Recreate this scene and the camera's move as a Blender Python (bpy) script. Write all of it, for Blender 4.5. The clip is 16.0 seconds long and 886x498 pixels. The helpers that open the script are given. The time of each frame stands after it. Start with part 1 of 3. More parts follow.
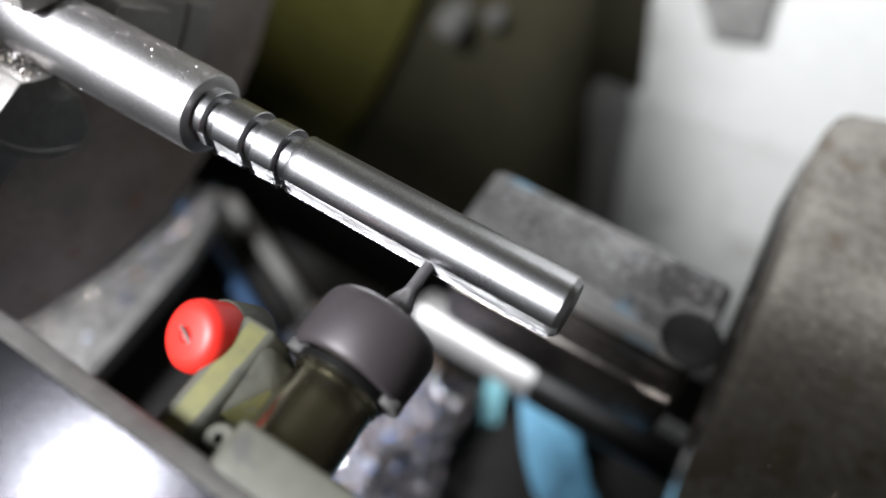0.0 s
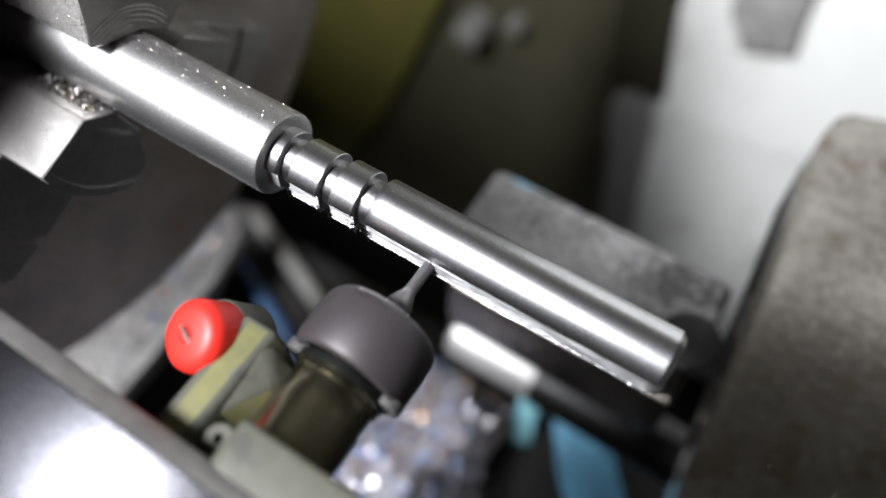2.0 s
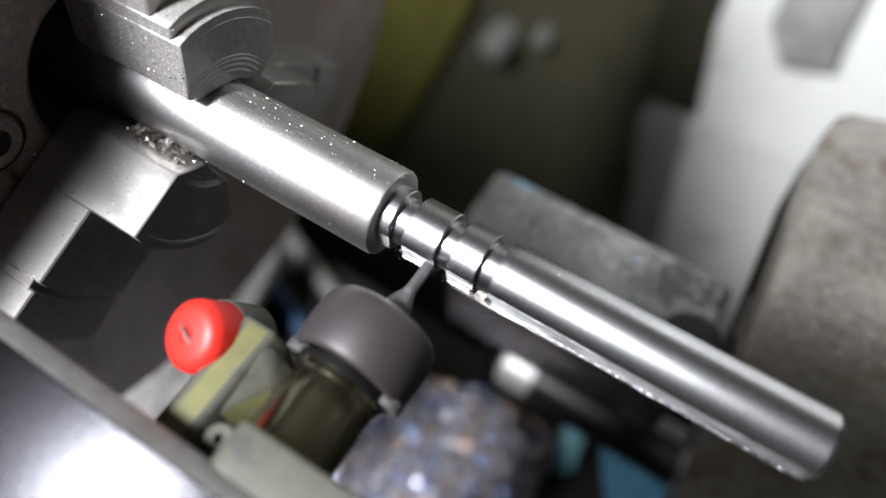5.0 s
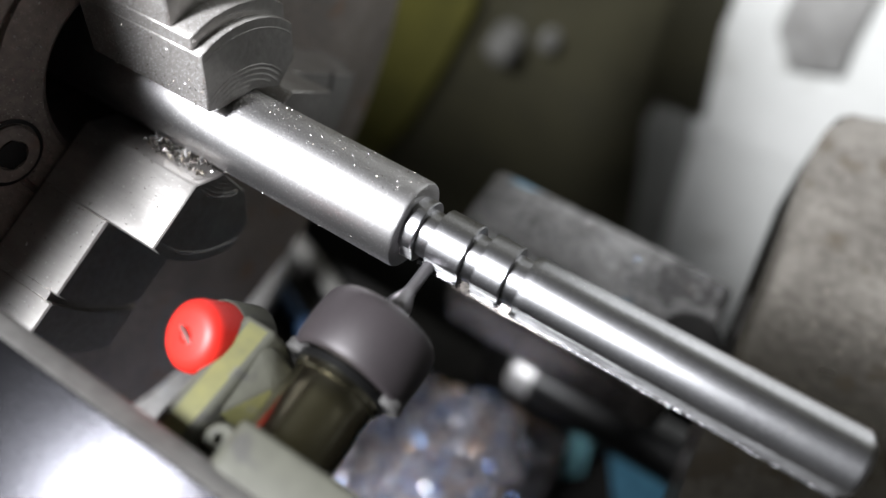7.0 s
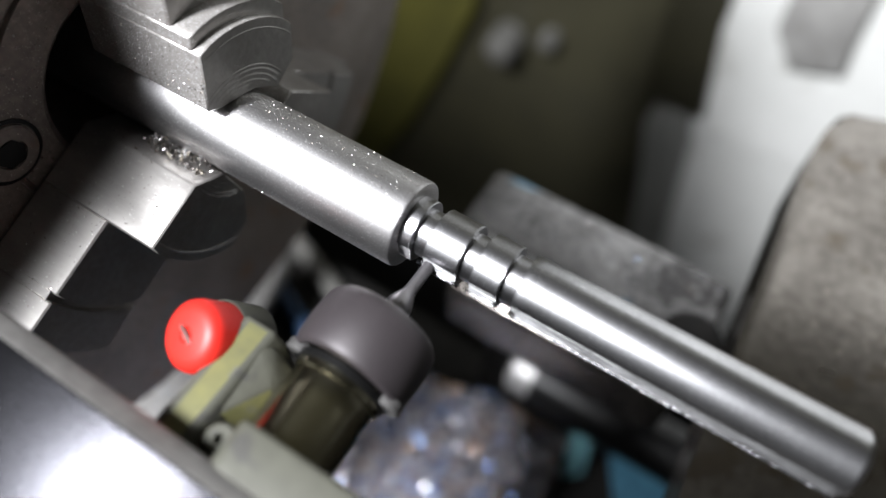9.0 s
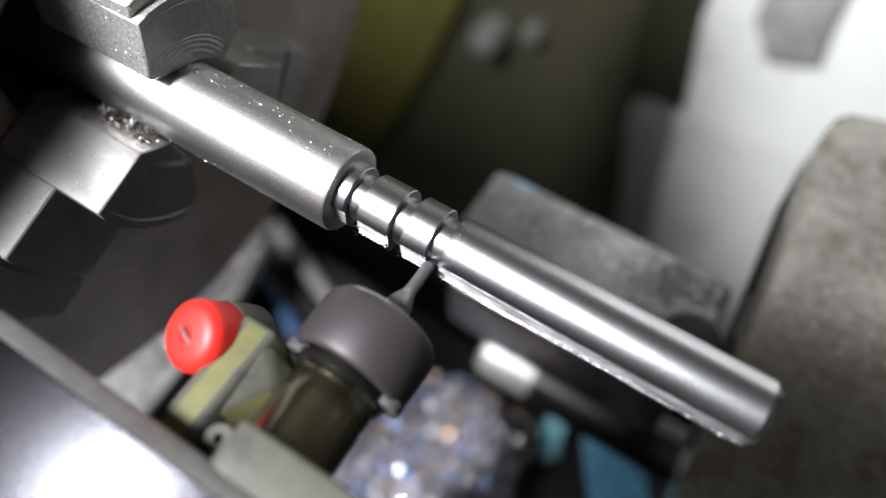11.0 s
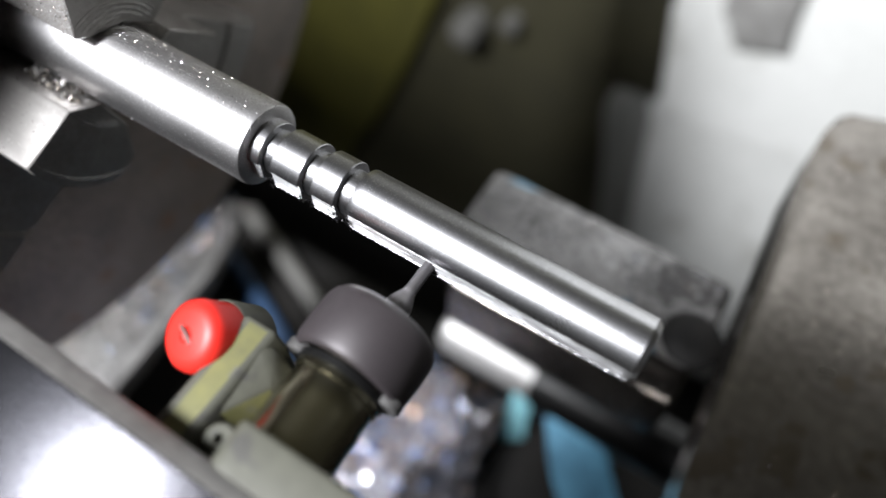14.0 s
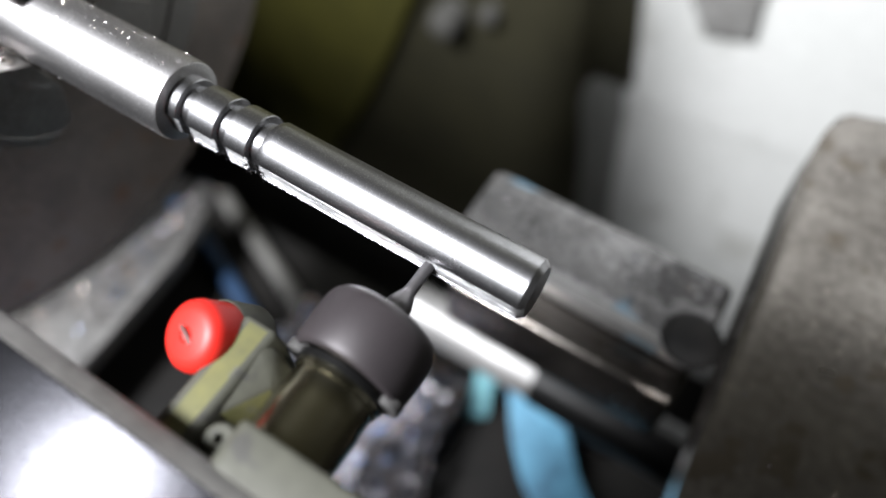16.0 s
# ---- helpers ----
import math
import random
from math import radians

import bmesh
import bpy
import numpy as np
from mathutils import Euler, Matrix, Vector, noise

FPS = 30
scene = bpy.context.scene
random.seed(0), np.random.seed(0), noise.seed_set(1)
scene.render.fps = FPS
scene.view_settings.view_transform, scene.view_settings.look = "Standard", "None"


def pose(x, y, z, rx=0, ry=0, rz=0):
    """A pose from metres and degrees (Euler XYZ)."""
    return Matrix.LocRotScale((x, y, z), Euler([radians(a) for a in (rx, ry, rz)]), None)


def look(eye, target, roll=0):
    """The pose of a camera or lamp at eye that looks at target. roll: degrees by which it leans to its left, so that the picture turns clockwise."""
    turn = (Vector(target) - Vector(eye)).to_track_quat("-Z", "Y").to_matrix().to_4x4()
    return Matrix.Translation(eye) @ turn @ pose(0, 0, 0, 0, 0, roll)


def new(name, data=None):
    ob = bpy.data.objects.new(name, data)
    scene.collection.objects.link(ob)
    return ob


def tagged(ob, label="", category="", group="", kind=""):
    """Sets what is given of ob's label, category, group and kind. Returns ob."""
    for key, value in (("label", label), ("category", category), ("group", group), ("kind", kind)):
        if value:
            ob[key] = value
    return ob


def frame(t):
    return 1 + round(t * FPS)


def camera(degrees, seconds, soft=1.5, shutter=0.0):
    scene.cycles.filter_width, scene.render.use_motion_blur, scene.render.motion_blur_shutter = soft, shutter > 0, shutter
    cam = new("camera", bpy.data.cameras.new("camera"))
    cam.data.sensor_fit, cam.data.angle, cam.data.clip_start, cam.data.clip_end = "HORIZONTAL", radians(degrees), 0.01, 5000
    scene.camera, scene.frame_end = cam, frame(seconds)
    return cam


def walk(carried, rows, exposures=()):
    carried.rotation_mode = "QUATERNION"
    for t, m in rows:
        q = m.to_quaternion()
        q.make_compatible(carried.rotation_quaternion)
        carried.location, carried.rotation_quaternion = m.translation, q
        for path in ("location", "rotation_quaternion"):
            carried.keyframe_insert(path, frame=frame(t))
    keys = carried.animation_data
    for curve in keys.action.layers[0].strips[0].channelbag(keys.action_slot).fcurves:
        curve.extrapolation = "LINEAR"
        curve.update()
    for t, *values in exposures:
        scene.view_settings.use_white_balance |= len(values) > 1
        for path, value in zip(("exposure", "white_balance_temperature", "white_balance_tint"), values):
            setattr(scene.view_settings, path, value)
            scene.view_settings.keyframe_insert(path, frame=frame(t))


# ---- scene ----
# ---- lens, way of the carriage and camera (lengths below are millimetres, times MM) ----
MM = 0.001
cam = camera(63.03, 16.0, soft=1.5)
cam.data.dof.use_dof = True
cam.data.dof.focus_distance = 0.0965
cam.data.dof.aperture_fstop = 7.4
cam.data.dof.aperture_blades = 0

# travel of the lathe carriage towards the chuck, seconds and millimetres
TRAVEL = [(0.0, 0.0), (0.5, 3.28), (1.0, 7.16), (1.5, 10.58), (2.0, 13.72), (2.5, 16.5), (3.0, 19.78),
          (3.5, 23.08), (4.0, 27.0), (4.2, 28.4), (4.7, 31.1), (5.3, 33.2), (5.8, 34.3), (6.3, 34.95),
          (6.5, 35.16), (7.0, 35.78), (7.5, 36.44), (8.0, 37.02), (8.5, 37.34), (9.0, 35.66), (9.2, 34.2),
          (9.7, 31.0), (10.3, 27.9), (10.8, 25.9), (11.3, 24.25), (11.5, 23.72), (12.0, 22.3), (12.5, 19.7),
          (13.0, 16.8), (13.5, 13.98), (14.0, 10.66), (14.5, 6.86), (15.0, 3.58), (15.5, -0.06), (16.0, -4.64)]
EYE = Vector((24.27, -43.20, 79.99))
AHEAD = Vector((-0.27568, 0.44820, -0.85037))


def camera_way():
    rows = []
    for t, s in TRAVEL:
        e = (EYE - Vector((s, 0, 0))) * MM
        rows.append((t, look(e, e + AHEAD * 0.1, 1.13)))
    walk(cam, rows)


camera_way()

# ---- light ----
world = bpy.data.worlds.new("workshop_air")
world.use_nodes = True
world.node_tree.nodes["Background"].inputs[0].default_value = (0.55, 0.6, 0.7, 1)
world.node_tree.nodes["Background"].inputs[1].default_value = 0.05
scene.world = world


def area_lamp(name, eye, target, size, watts, colour, shape="DISK", size_y=None):
    data = bpy.data.lights.new(name, "AREA")
    data.shape, data.size, data.energy, data.color = shape, size * MM, watts, colour
    if size_y:
        data.size_y = size_y * MM
    ob = new(name, data)
    ob.matrix_world = look(Vector(eye) * MM, Vector(target) * MM)
    return ob


area_lamp("machine_lamp", (-168, -228, 349), (20, 70, -110), 55, 8.8, (0.97, 0.985, 1.03), "RECTANGLE", 100)
# Unseen fill lamp, added to brighten the chip heap, rib and chuck.
area_lamp("fill_lamp", (-370, -640, 770), (-60, 0, -100), 360, 9.2, (0.94, 0.96, 1.0), "RECTANGLE", 310)


# ---- materials ----
def nodes_of(name):
    m = bpy.data.materials.new(name)
    m.use_nodes = True
    nt = m.node_tree
    return m, nt, nt.nodes["Principled BSDF"]


def mat(name, colour, rough=0.5, metal=0.0, colour2=None, grain=900.0, blotch=70.0, bump=0.15, stretch=(1, 1, 1),
        rough_var=0.12, rings=0.0, island=None, spots=None, flecks=None, spec=0.5, aniso=0.0, bump_size=0.0002):
    """A surface with colour at two scales, uneven gloss and fine relief. spots: colour of flecks or stains."""
    m, nt, b = nodes_of(name)
    N, L = nt.nodes.new, nt.links.new
    co = N("ShaderNodeTexCoord")
    mp = N("ShaderNodeMapping")
    mp.inputs["Scale"].default_value = stretch
    L(co.outputs["Object"], mp.inputs[0])
    fine, big = N("ShaderNodeTexNoise"), N("ShaderNodeTexNoise")
    fine.inputs["Scale"].default_value, fine.inputs["Detail"].default_value = grain, 4
    big.inputs["Scale"].default_value, big.inputs["Detail"].default_value = blotch, 5
    L(mp.outputs[0], fine.inputs[0]), L(co.outputs["Object"], big.inputs[0])
    mix = N("ShaderNodeMix")
    mix.data_type = "RGBA"
    mix.inputs[6].default_value = (*colour, 1)
    mix.inputs[7].default_value = (*(colour2 or [c * 0.7 for c in colour]), 1)
    ramp = N("ShaderNodeMapRange")
    ramp.inputs[1].default_value, ramp.inputs[2].default_value = 0.35, 0.65
    add = N("ShaderNodeMath")
    add.operation = "MULTIPLY_ADD"
    add.inputs[1].default_value, add.inputs[2].default_value = 0.4, 0.0
    L(fine.outputs[0], add.inputs[0])
    sub = N("ShaderNodeMath")
    sub.operation = "MULTIPLY_ADD"
    sub.inputs[1].default_value = 0.6
    L(big.outputs[0], sub.inputs[0]), L(add.outputs[0], sub.inputs[2])
    L(sub.outputs[0], ramp.inputs[0]), L(ramp.outputs[0], mix.inputs[0])
    out = mix.outputs[2]
    if island:
        geo = N("ShaderNodeNewGeometry")
        cr = N("ShaderNodeValToRGB")
        cr.color_ramp.interpolation = "CONSTANT"
        els = cr.color_ramp.elements
        while len(els) < len(island):
            els.new(0.5)
        for k, c in enumerate(island):
            els[k].position, els[k].color = k / len(island), (*c, 1)
        L(geo.outputs["Random Per Island"], cr.inputs[0])
        out = cr.outputs[0]
    if spots:
        vor = N("ShaderNodeTexNoise")
        vor.inputs["Scale"].default_value, vor.inputs["Detail"].default_value = spots[1], 3
        L(co.outputs["Object"], vor.inputs[0])
        mr = N("ShaderNodeMapRange")
        mr.inputs[1].default_value, mr.inputs[2].default_value = spots[2], spots[2] + 0.06
        L(vor.outputs[0], mr.inputs[0])
        mx = N("ShaderNodeMix")
        mx.data_type = "RGBA"
        mx.inputs[7].default_value = (*spots[0], 1)
        L(mr.outputs[0], mx.inputs[0]), L(out, mx.inputs[6])
        out = mx.outputs[2]
    if flecks:
        fn = N("ShaderNodeTexNoise")
        fn.inputs["Scale"].default_value, fn.inputs["Detail"].default_value = flecks[1], 1
        L(co.outputs["Object"], fn.inputs[0])
        fr = N("ShaderNodeMapRange")
        fr.inputs[1].default_value, fr.inputs[2].default_value = flecks[2], flecks[2] + 0.03
        L(fn.outputs[0], fr.inputs[0])
        fm = N("ShaderNodeMix")
        fm.data_type = "RGBA"
        fm.inputs[7].default_value = (*flecks[0], 1)
        L(fr.outputs[0], fm.inputs[0]), L(out, fm.inputs[6])
        out = fm.outputs[2]
    L(out, b.inputs["Base Color"])
    rr = N("ShaderNodeMapRange")
    rr.inputs[3].default_value, rr.inputs[4].default_value = max(0.03, rough - rough_var), min(1, rough + rough_var)
    L(sub.outputs[0], rr.inputs[0]), L(rr.outputs[0], b.inputs["Roughness"])
    b.inputs["Metallic"].default_value = metal
    b.inputs["Specular IOR Level"].default_value = spec
    if bump:
        bp = N("ShaderNodeBump")
        bp.inputs["Strength"].default_value, bp.inputs["Distance"].default_value = bump, bump_size
        L(fine.outputs[0], bp.inputs["Height"])
        if rings:
            wave = N("ShaderNodeTexWave")
            wave.wave_type, wave.rings_direction = "RINGS", "X"
            wave.inputs["Scale"].default_value, wave.inputs["Distortion"].default_value = rings, 1.5
            wave.inputs["Detail"].default_value, wave.inputs["Detail Scale"].default_value = 3, 2
            L(co.outputs["Object"], wave.inputs[0])
            b2 = N("ShaderNodeBump")
            b2.inputs["Strength"].default_value, b2.inputs["Distance"].default_value = 0.12, 0.0001
            L(wave.outputs["Fac"], b2.inputs["Height"]), L(b2.outputs[0], bp.inputs["Normal"])
        L(bp.outputs[0], b.inputs["Normal"])
    return m


# turned steel: fine rings round the bar's axis
# Pale flecks in the colour stand in for sparkle on both bar steels.
STEEL_THIN = mat("turned_steel", (0.41, 0.41, 0.42), 0.295, 1.0, (0.29, 0.29, 0.3), 4200, 110, 0.14, (2.5, 1, 1), 0.08, flecks=((0.72, 0.72, 0.74), 6500, 0.66), bump_size=0.00006)
STEEL_STOCK = mat("drawn_steel_stock", (0.44, 0.432, 0.432), 0.42, 1.0, (0.34, 0.333, 0.333), 3600, 120, 0.14, (1, 1, 1), 0.12, flecks=((0.7, 0.7, 0.7), 5200, 0.66), bump_size=0.00008)
STEEL_CUT = mat("freshly_milled_steel", (0.7, 0.7, 0.71), 0.3, 1.0, (0.48, 0.48, 0.49), 1500, 300, 0.3, (0.1, 2.5, 2.5))
JAW = mat("worn_jaw_steel", (0.31, 0.298, 0.285), 0.36, 0.5, (0.27, 0.255, 0.24), 900, 90, 0.3, (1, 1, 1), 0.12,
          spots=((0.20, 0.14, 0.10), 160, 0.68), flecks=((0.8, 0.8, 0.82), 5200, 0.655))
JAW_FACE = mat("turned_jaw_face_steel", (0.36, 0.35, 0.335), 0.4, 1.0, (0.25, 0.24, 0.23), 900, 90, 0.3, (1, 1, 1), 0.1)
CHUCK = mat("oily_cast_chuck_steel", (0.27, 0.228, 0.2), 0.42, 0.4, (0.12, 0.103, 0.093), 700, 60, 0.5, (1, 1, 1), 0.15,
            spots=((0.2, 0.12, 0.075), 110, 0.63), flecks=((0.6, 0.58, 0.55), 4200, 0.71))
JAW_BRIGHT = mat("worn_bright_jaw_steel", (0.4, 0.385, 0.37), 0.36, 0.75, (0.3, 0.285, 0.27), 700, 80, 0.25, (0.3, 1, 1), 0.1,
                 spots=((0.22, 0.15, 0.1), 150, 0.68), flecks=((0.75, 0.74, 0.72), 3000, 0.73))
# Black steel, also painted shade inside the screw and lug recesses.
BLACK_STEEL = mat("black_steel_and_recess_shade", (0.016, 0.016, 0.016), 0.35, 0.7, None, 900, 90, 0.2)
NUT = mat("dark_oxide_nut_steel", (0.031, 0.026, 0.028), 0.5, 0.3, (0.025, 0.021, 0.0225), 1200, 60, 0.03, (1, 1, 1), 0.04)
SHAFT = mat("polished_spindle_steel", (0.40, 0.375, 0.28), 0.2, 1.0, (0.30, 0.28, 0.2), 800, 100, 0.04, (1, 0.2, 1), 0.05)
CARBIDE = mat("grey_carbide", (0.30, 0.29, 0.30), 0.36, 0.9, (0.22, 0.21, 0.22), 900, 150, 0.1)
LUG = mat("bright_lug_steel", (0.08, 0.078, 0.076), 0.5, 0.5, None, 700, 90, 0.1)
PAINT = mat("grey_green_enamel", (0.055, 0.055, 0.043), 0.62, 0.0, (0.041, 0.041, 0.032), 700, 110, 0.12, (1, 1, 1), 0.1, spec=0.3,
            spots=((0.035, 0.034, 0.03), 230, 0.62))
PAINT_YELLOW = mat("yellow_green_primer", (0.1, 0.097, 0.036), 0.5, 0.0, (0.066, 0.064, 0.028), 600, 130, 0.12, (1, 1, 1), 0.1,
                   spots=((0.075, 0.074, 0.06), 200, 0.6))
RED = mat("red_plastic", (0.48, 0.017, 0.011), 0.46, 0.0, (0.4, 0.013, 0.009), 600, 90, 0.05, spec=0.3)
RED_DARK = mat("dark_red_slot", (0.09, 0.03, 0.025), 0.6, 0.0, None, 900, 200, 0.1)
GROUND_STEEL = mat("ground_block_steel", (0.026, 0.026, 0.0285), 0.27, 1.0, (0.019, 0.019, 0.0215), 700, 45, 0.15, (1, 8, 1), 0.09)
IRON = mat("oily_cast_iron", (0.27, 0.25, 0.23), 0.25, 1.0, (0.11, 0.1, 0.09), 420, 46, 0.2, (1, 1, 1), 0.08,
           spots=((0.13, 0.112, 0.092), 130, 0.6), flecks=((0.5, 0.45, 0.4), 900, 0.72))
IRON_CHIPPY = mat("chip_dusted_iron", (0.27, 0.265, 0.26), 0.5, 0.3, (0.012, 0.0115, 0.011), 600, 42, 0.8, (1, 1, 1), 0.15,
                  spots=((0.12, 0.2, 0.26), 55, 0.63))
WAY = mat("ground_bed_way", (0.33, 0.325, 0.32), 0.46, 0.5, (0.19, 0.186, 0.18), 500, 50, 0.15, (0.3, 3, 3))
WHITE = mat("white_enamel_panel", (0.72, 0.725, 0.70), 0.5, 0.0, (0.6, 0.605, 0.58), 200, 14, 0.05,
            spots=((0.5, 0.5, 0.47), 24, 0.6))
GREY_PANEL = mat("grey_enamel_panel", (0.24, 0.24, 0.225), 0.5, 0.0, (0.17, 0.17, 0.16), 200, 22, 0.05)
DARK_PANEL = mat("dark_olive_panel", (0.04, 0.037, 0.021), 0.5, 0.0, (0.025, 0.0235, 0.0145), 200, 18, 0.05)
OLIVE = mat("olive_yellow_enamel", (0.08, 0.075, 0.017), 0.45, 0.0, (0.046, 0.044, 0.012), 200, 20, 0.05)
BLUE = mat("blue_plastic_sheet", (0.08, 0.25, 0.37), 0.5, 0.0, (0.02, 0.08, 0.14), 250, 70, 0.1)
DARK_BLUE = mat("dark_blue_hose", (0.012, 0.04, 0.095), 0.5, 0.0, (0.008, 0.025, 0.06), 250, 40, 0.1)
BED_IRON = mat("grimy_bed_iron", (0.16, 0.155, 0.148), 0.5, 0.3, (0.07, 0.067, 0.064), 500, 50, 0.5, (1, 1, 1), 0.15)
BURR = mat("torn_steel_burr", (0.12, 0.12, 0.124), 0.3, 1.0, (0.07, 0.07, 0.073), 1500, 300, 0.6)
TEAL = mat("teal_plastic", (0.18, 0.38, 0.42), 0.5, 0.0, (0.12, 0.28, 0.32), 250, 40, 0.1)
CHIP_BED = mat("packed_oily_chips", (0.16, 0.155, 0.165), 0.35, 0.2, (0.05, 0.05, 0.065), 500, 160, 1.0, (1, 1, 1), 0.15)
# Near black: oily tray steel, and shade painted on undersides and feet.
TRAY_AND_SHADE = mat("oily_tray_and_shade", (0.014, 0.013, 0.012), 0.6, 0.0, (0.007, 0.007, 0.007), 300, 40, 0.3, spec=0.12)
CHIPS = mat("loose_metal_chips", (0.6, 0.6, 0.6), 0.3, 0.5, None, 900, 90, 0.0, island=[
    (0.85, 0.84, 0.9), (0.42, 0.42, 0.46), (0.74, 0.73, 0.78), (0.2, 0.33, 0.68), (0.5, 0.48, 0.5), (0.55, 0.36, 0.22),
    (0.28, 0.27, 0.28), (0.66, 0.64, 0.68), (0.27, 0.42, 0.74), (0.6, 0.42, 0.32), (0.1, 0.1, 0.11), (0.58, 0.57, 0.6)])
DARK_CHIPS = mat("dark_metal_chips", (0.2, 0.2, 0.2), 0.2, 0.8, None, 900, 90, 0.0, island=[
    (0.30, 0.29, 0.31), (0.09, 0.09, 0.1), (0.16, 0.155, 0.16), (0.06, 0.09, 0.17), (0.13, 0.12, 0.12), (0.2, 0.13, 0.08),
    (0.05, 0.05, 0.052), (0.24, 0.23, 0.24), (0.09, 0.13, 0.2), (0.15, 0.13, 0.11)])
FLECKS = mat("fine_bright_swarf", (0.8, 0.8, 0.8), 0.25, 1.0, None, 900, 90, 0.0, island=[
    (0.8, 0.79, 0.78), (0.5, 0.48, 0.46), (0.35, 0.32, 0.3), (0.85, 0.84, 0.84), (0.6, 0.55, 0.48)])
PALE = mat("dusty_pale_plastic", (0.36, 0.355, 0.34), 0.6, 0.0, (0.2, 0.195, 0.185), 200, 40, 0.05)
KNOB = mat("dusty_knob_plastic", (0.11, 0.107, 0.1), 0.55, 0.0, (0.07, 0.068, 0.062), 200, 40, 0.05)
# Unseen ceiling, coloured dark so that the metal below mirrors little.
DULL_CEILING = mat("dark_ceiling_paint", (0.13, 0.13, 0.125), 0.8, 0.0, (0.09, 0.09, 0.086), 30, 3, 0.1)
ROOM = mat("workshop_wall_paint", (0.11, 0.11, 0.105), 0.7, 0.0, (0.085, 0.085, 0.08), 30, 3, 0.1)


# ---- building helpers ----
def thing(name, base, label, category, group="", kind=""):
    ob = new(name)
    ob.empty_display_size = 0.01
    ob.location = Vector(base) * MM
    return tagged(ob, label, category, group, kind)


def place_of(ob):
    v = Vector(ob.location)
    while ob.parent:
        ob = ob.parent
        v = v + ob.location
    return v


def part(name, bm, material, parent=None, label="", smooth=True, second=None):
    """One mesh object from a bmesh in world millimetres, under its thing or part."""
    me = bpy.data.meshes.new(name)
    bmesh.ops.scale(bm, vec=(MM, MM, MM), verts=bm.verts)
    at = place_of(parent) if parent else Vector((0, 0, 0))
    bmesh.ops.translate(bm, vec=-at, verts=bm.verts)
    bmesh.ops.recalc_face_normals(bm, faces=bm.faces)
    for f in bm.faces:
        f.smooth = smooth
    bm.to_mesh(me)
    bm.free()
    me.materials.append(material)
    if second:
        me.materials.append(second)
    if smooth:
        me.set_sharp_from_angle(angle=radians(35))
    ob = new(name, me)
    if parent:
        ob.parent = parent
    if label:
        ob["label"] = label
    return ob


def structure(name, bm, material, label, category, smooth=True):
    return tagged(part(name, bm, material, None, "", smooth), label, category, "", "structure")


def box(x0, x1, y0, y1, z0, z1, bevel=0.0, seg=2, bm=None):
    out = bm or bmesh.new()
    one = bmesh.new()
    bmesh.ops.create_cube(one, size=1)
    for v in one.verts:
        v.co = Vector(((x0 + x1) / 2 + v.co.x * (x1 - x0), (y0 + y1) / 2 + v.co.y * (y1 - y0),
                       (z0 + z1) / 2 + v.co.z * (z1 - z0)))
    if bevel:
        bmesh.ops.bevel(one, geom=one.edges[:], offset=bevel, segments=seg, affect="EDGES", profile=0.5)
    return merge(out, one)


def merge(out, one):
    me = bpy.data.meshes.new("joint")
    one.to_mesh(me)
    one.free()
    out.from_mesh(me)
    bpy.data.meshes.remove(me)
    return out


AXES = {"x": (0, 1, 2), "y": (1, 2, 0), "z": (2, 0, 1)}


def turned(axis, profile, centre=(0, 0), seg=64, bm=None, closed=True):
    """A solid of revolution: profile is (place along the axis, radius), centre the other two coordinates in cyclic order."""
    out = bm or bmesh.new()
    a, b, c = AXES[axis]
    rings = []
    for p, r in profile:
        ring = []
        for k in range(seg):
            ang = 2 * math.pi * k / seg
            co = [0.0, 0.0, 0.0]
            co[a], co[b], co[c] = p, centre[0] + r * math.cos(ang), centre[1] + r * math.sin(ang)
            ring.append(out.verts.new(co))
        rings.append(ring)
    for r0, r1 in zip(rings, rings[1:]):
        for k in range(seg):
            out.faces.new((r0[k], r0[(k + 1) % seg], r1[(k + 1) % seg], r1[k]))
    if closed:
        out.faces.new(rings[0][::-1])
        out.faces.new(rings[-1])
    return out


def prism(points, axis, lo, hi, bevel=0.0, seg=2, bm=None):
    """A polygon in the plane across the axis (the other two coordinates in cyclic order), drawn out from lo to hi."""
    one = bmesh.new()
    a, b, c = AXES[axis]
    ends = []
    for p in (lo, hi):
        ring = []
        for u, v in points:
            co = [0.0, 0.0, 0.0]
            co[a], co[b], co[c] = p, u, v
            ring.append(one.verts.new(co))
        ends.append(ring)
    n = len(points)
    for k in range(n):
        one.faces.new((ends[0][k], ends[0][(k + 1) % n], ends[1][(k + 1) % n], ends[1][k]))
    one.faces.new(ends[0][::-1])
    one.faces.new(ends[1])
    if bevel:
        bmesh.ops.bevel(one, geom=one.edges[:], offset=bevel, segments=seg, affect="EDGES", profile=0.5)
    return merge(bm or bmesh.new(), one)


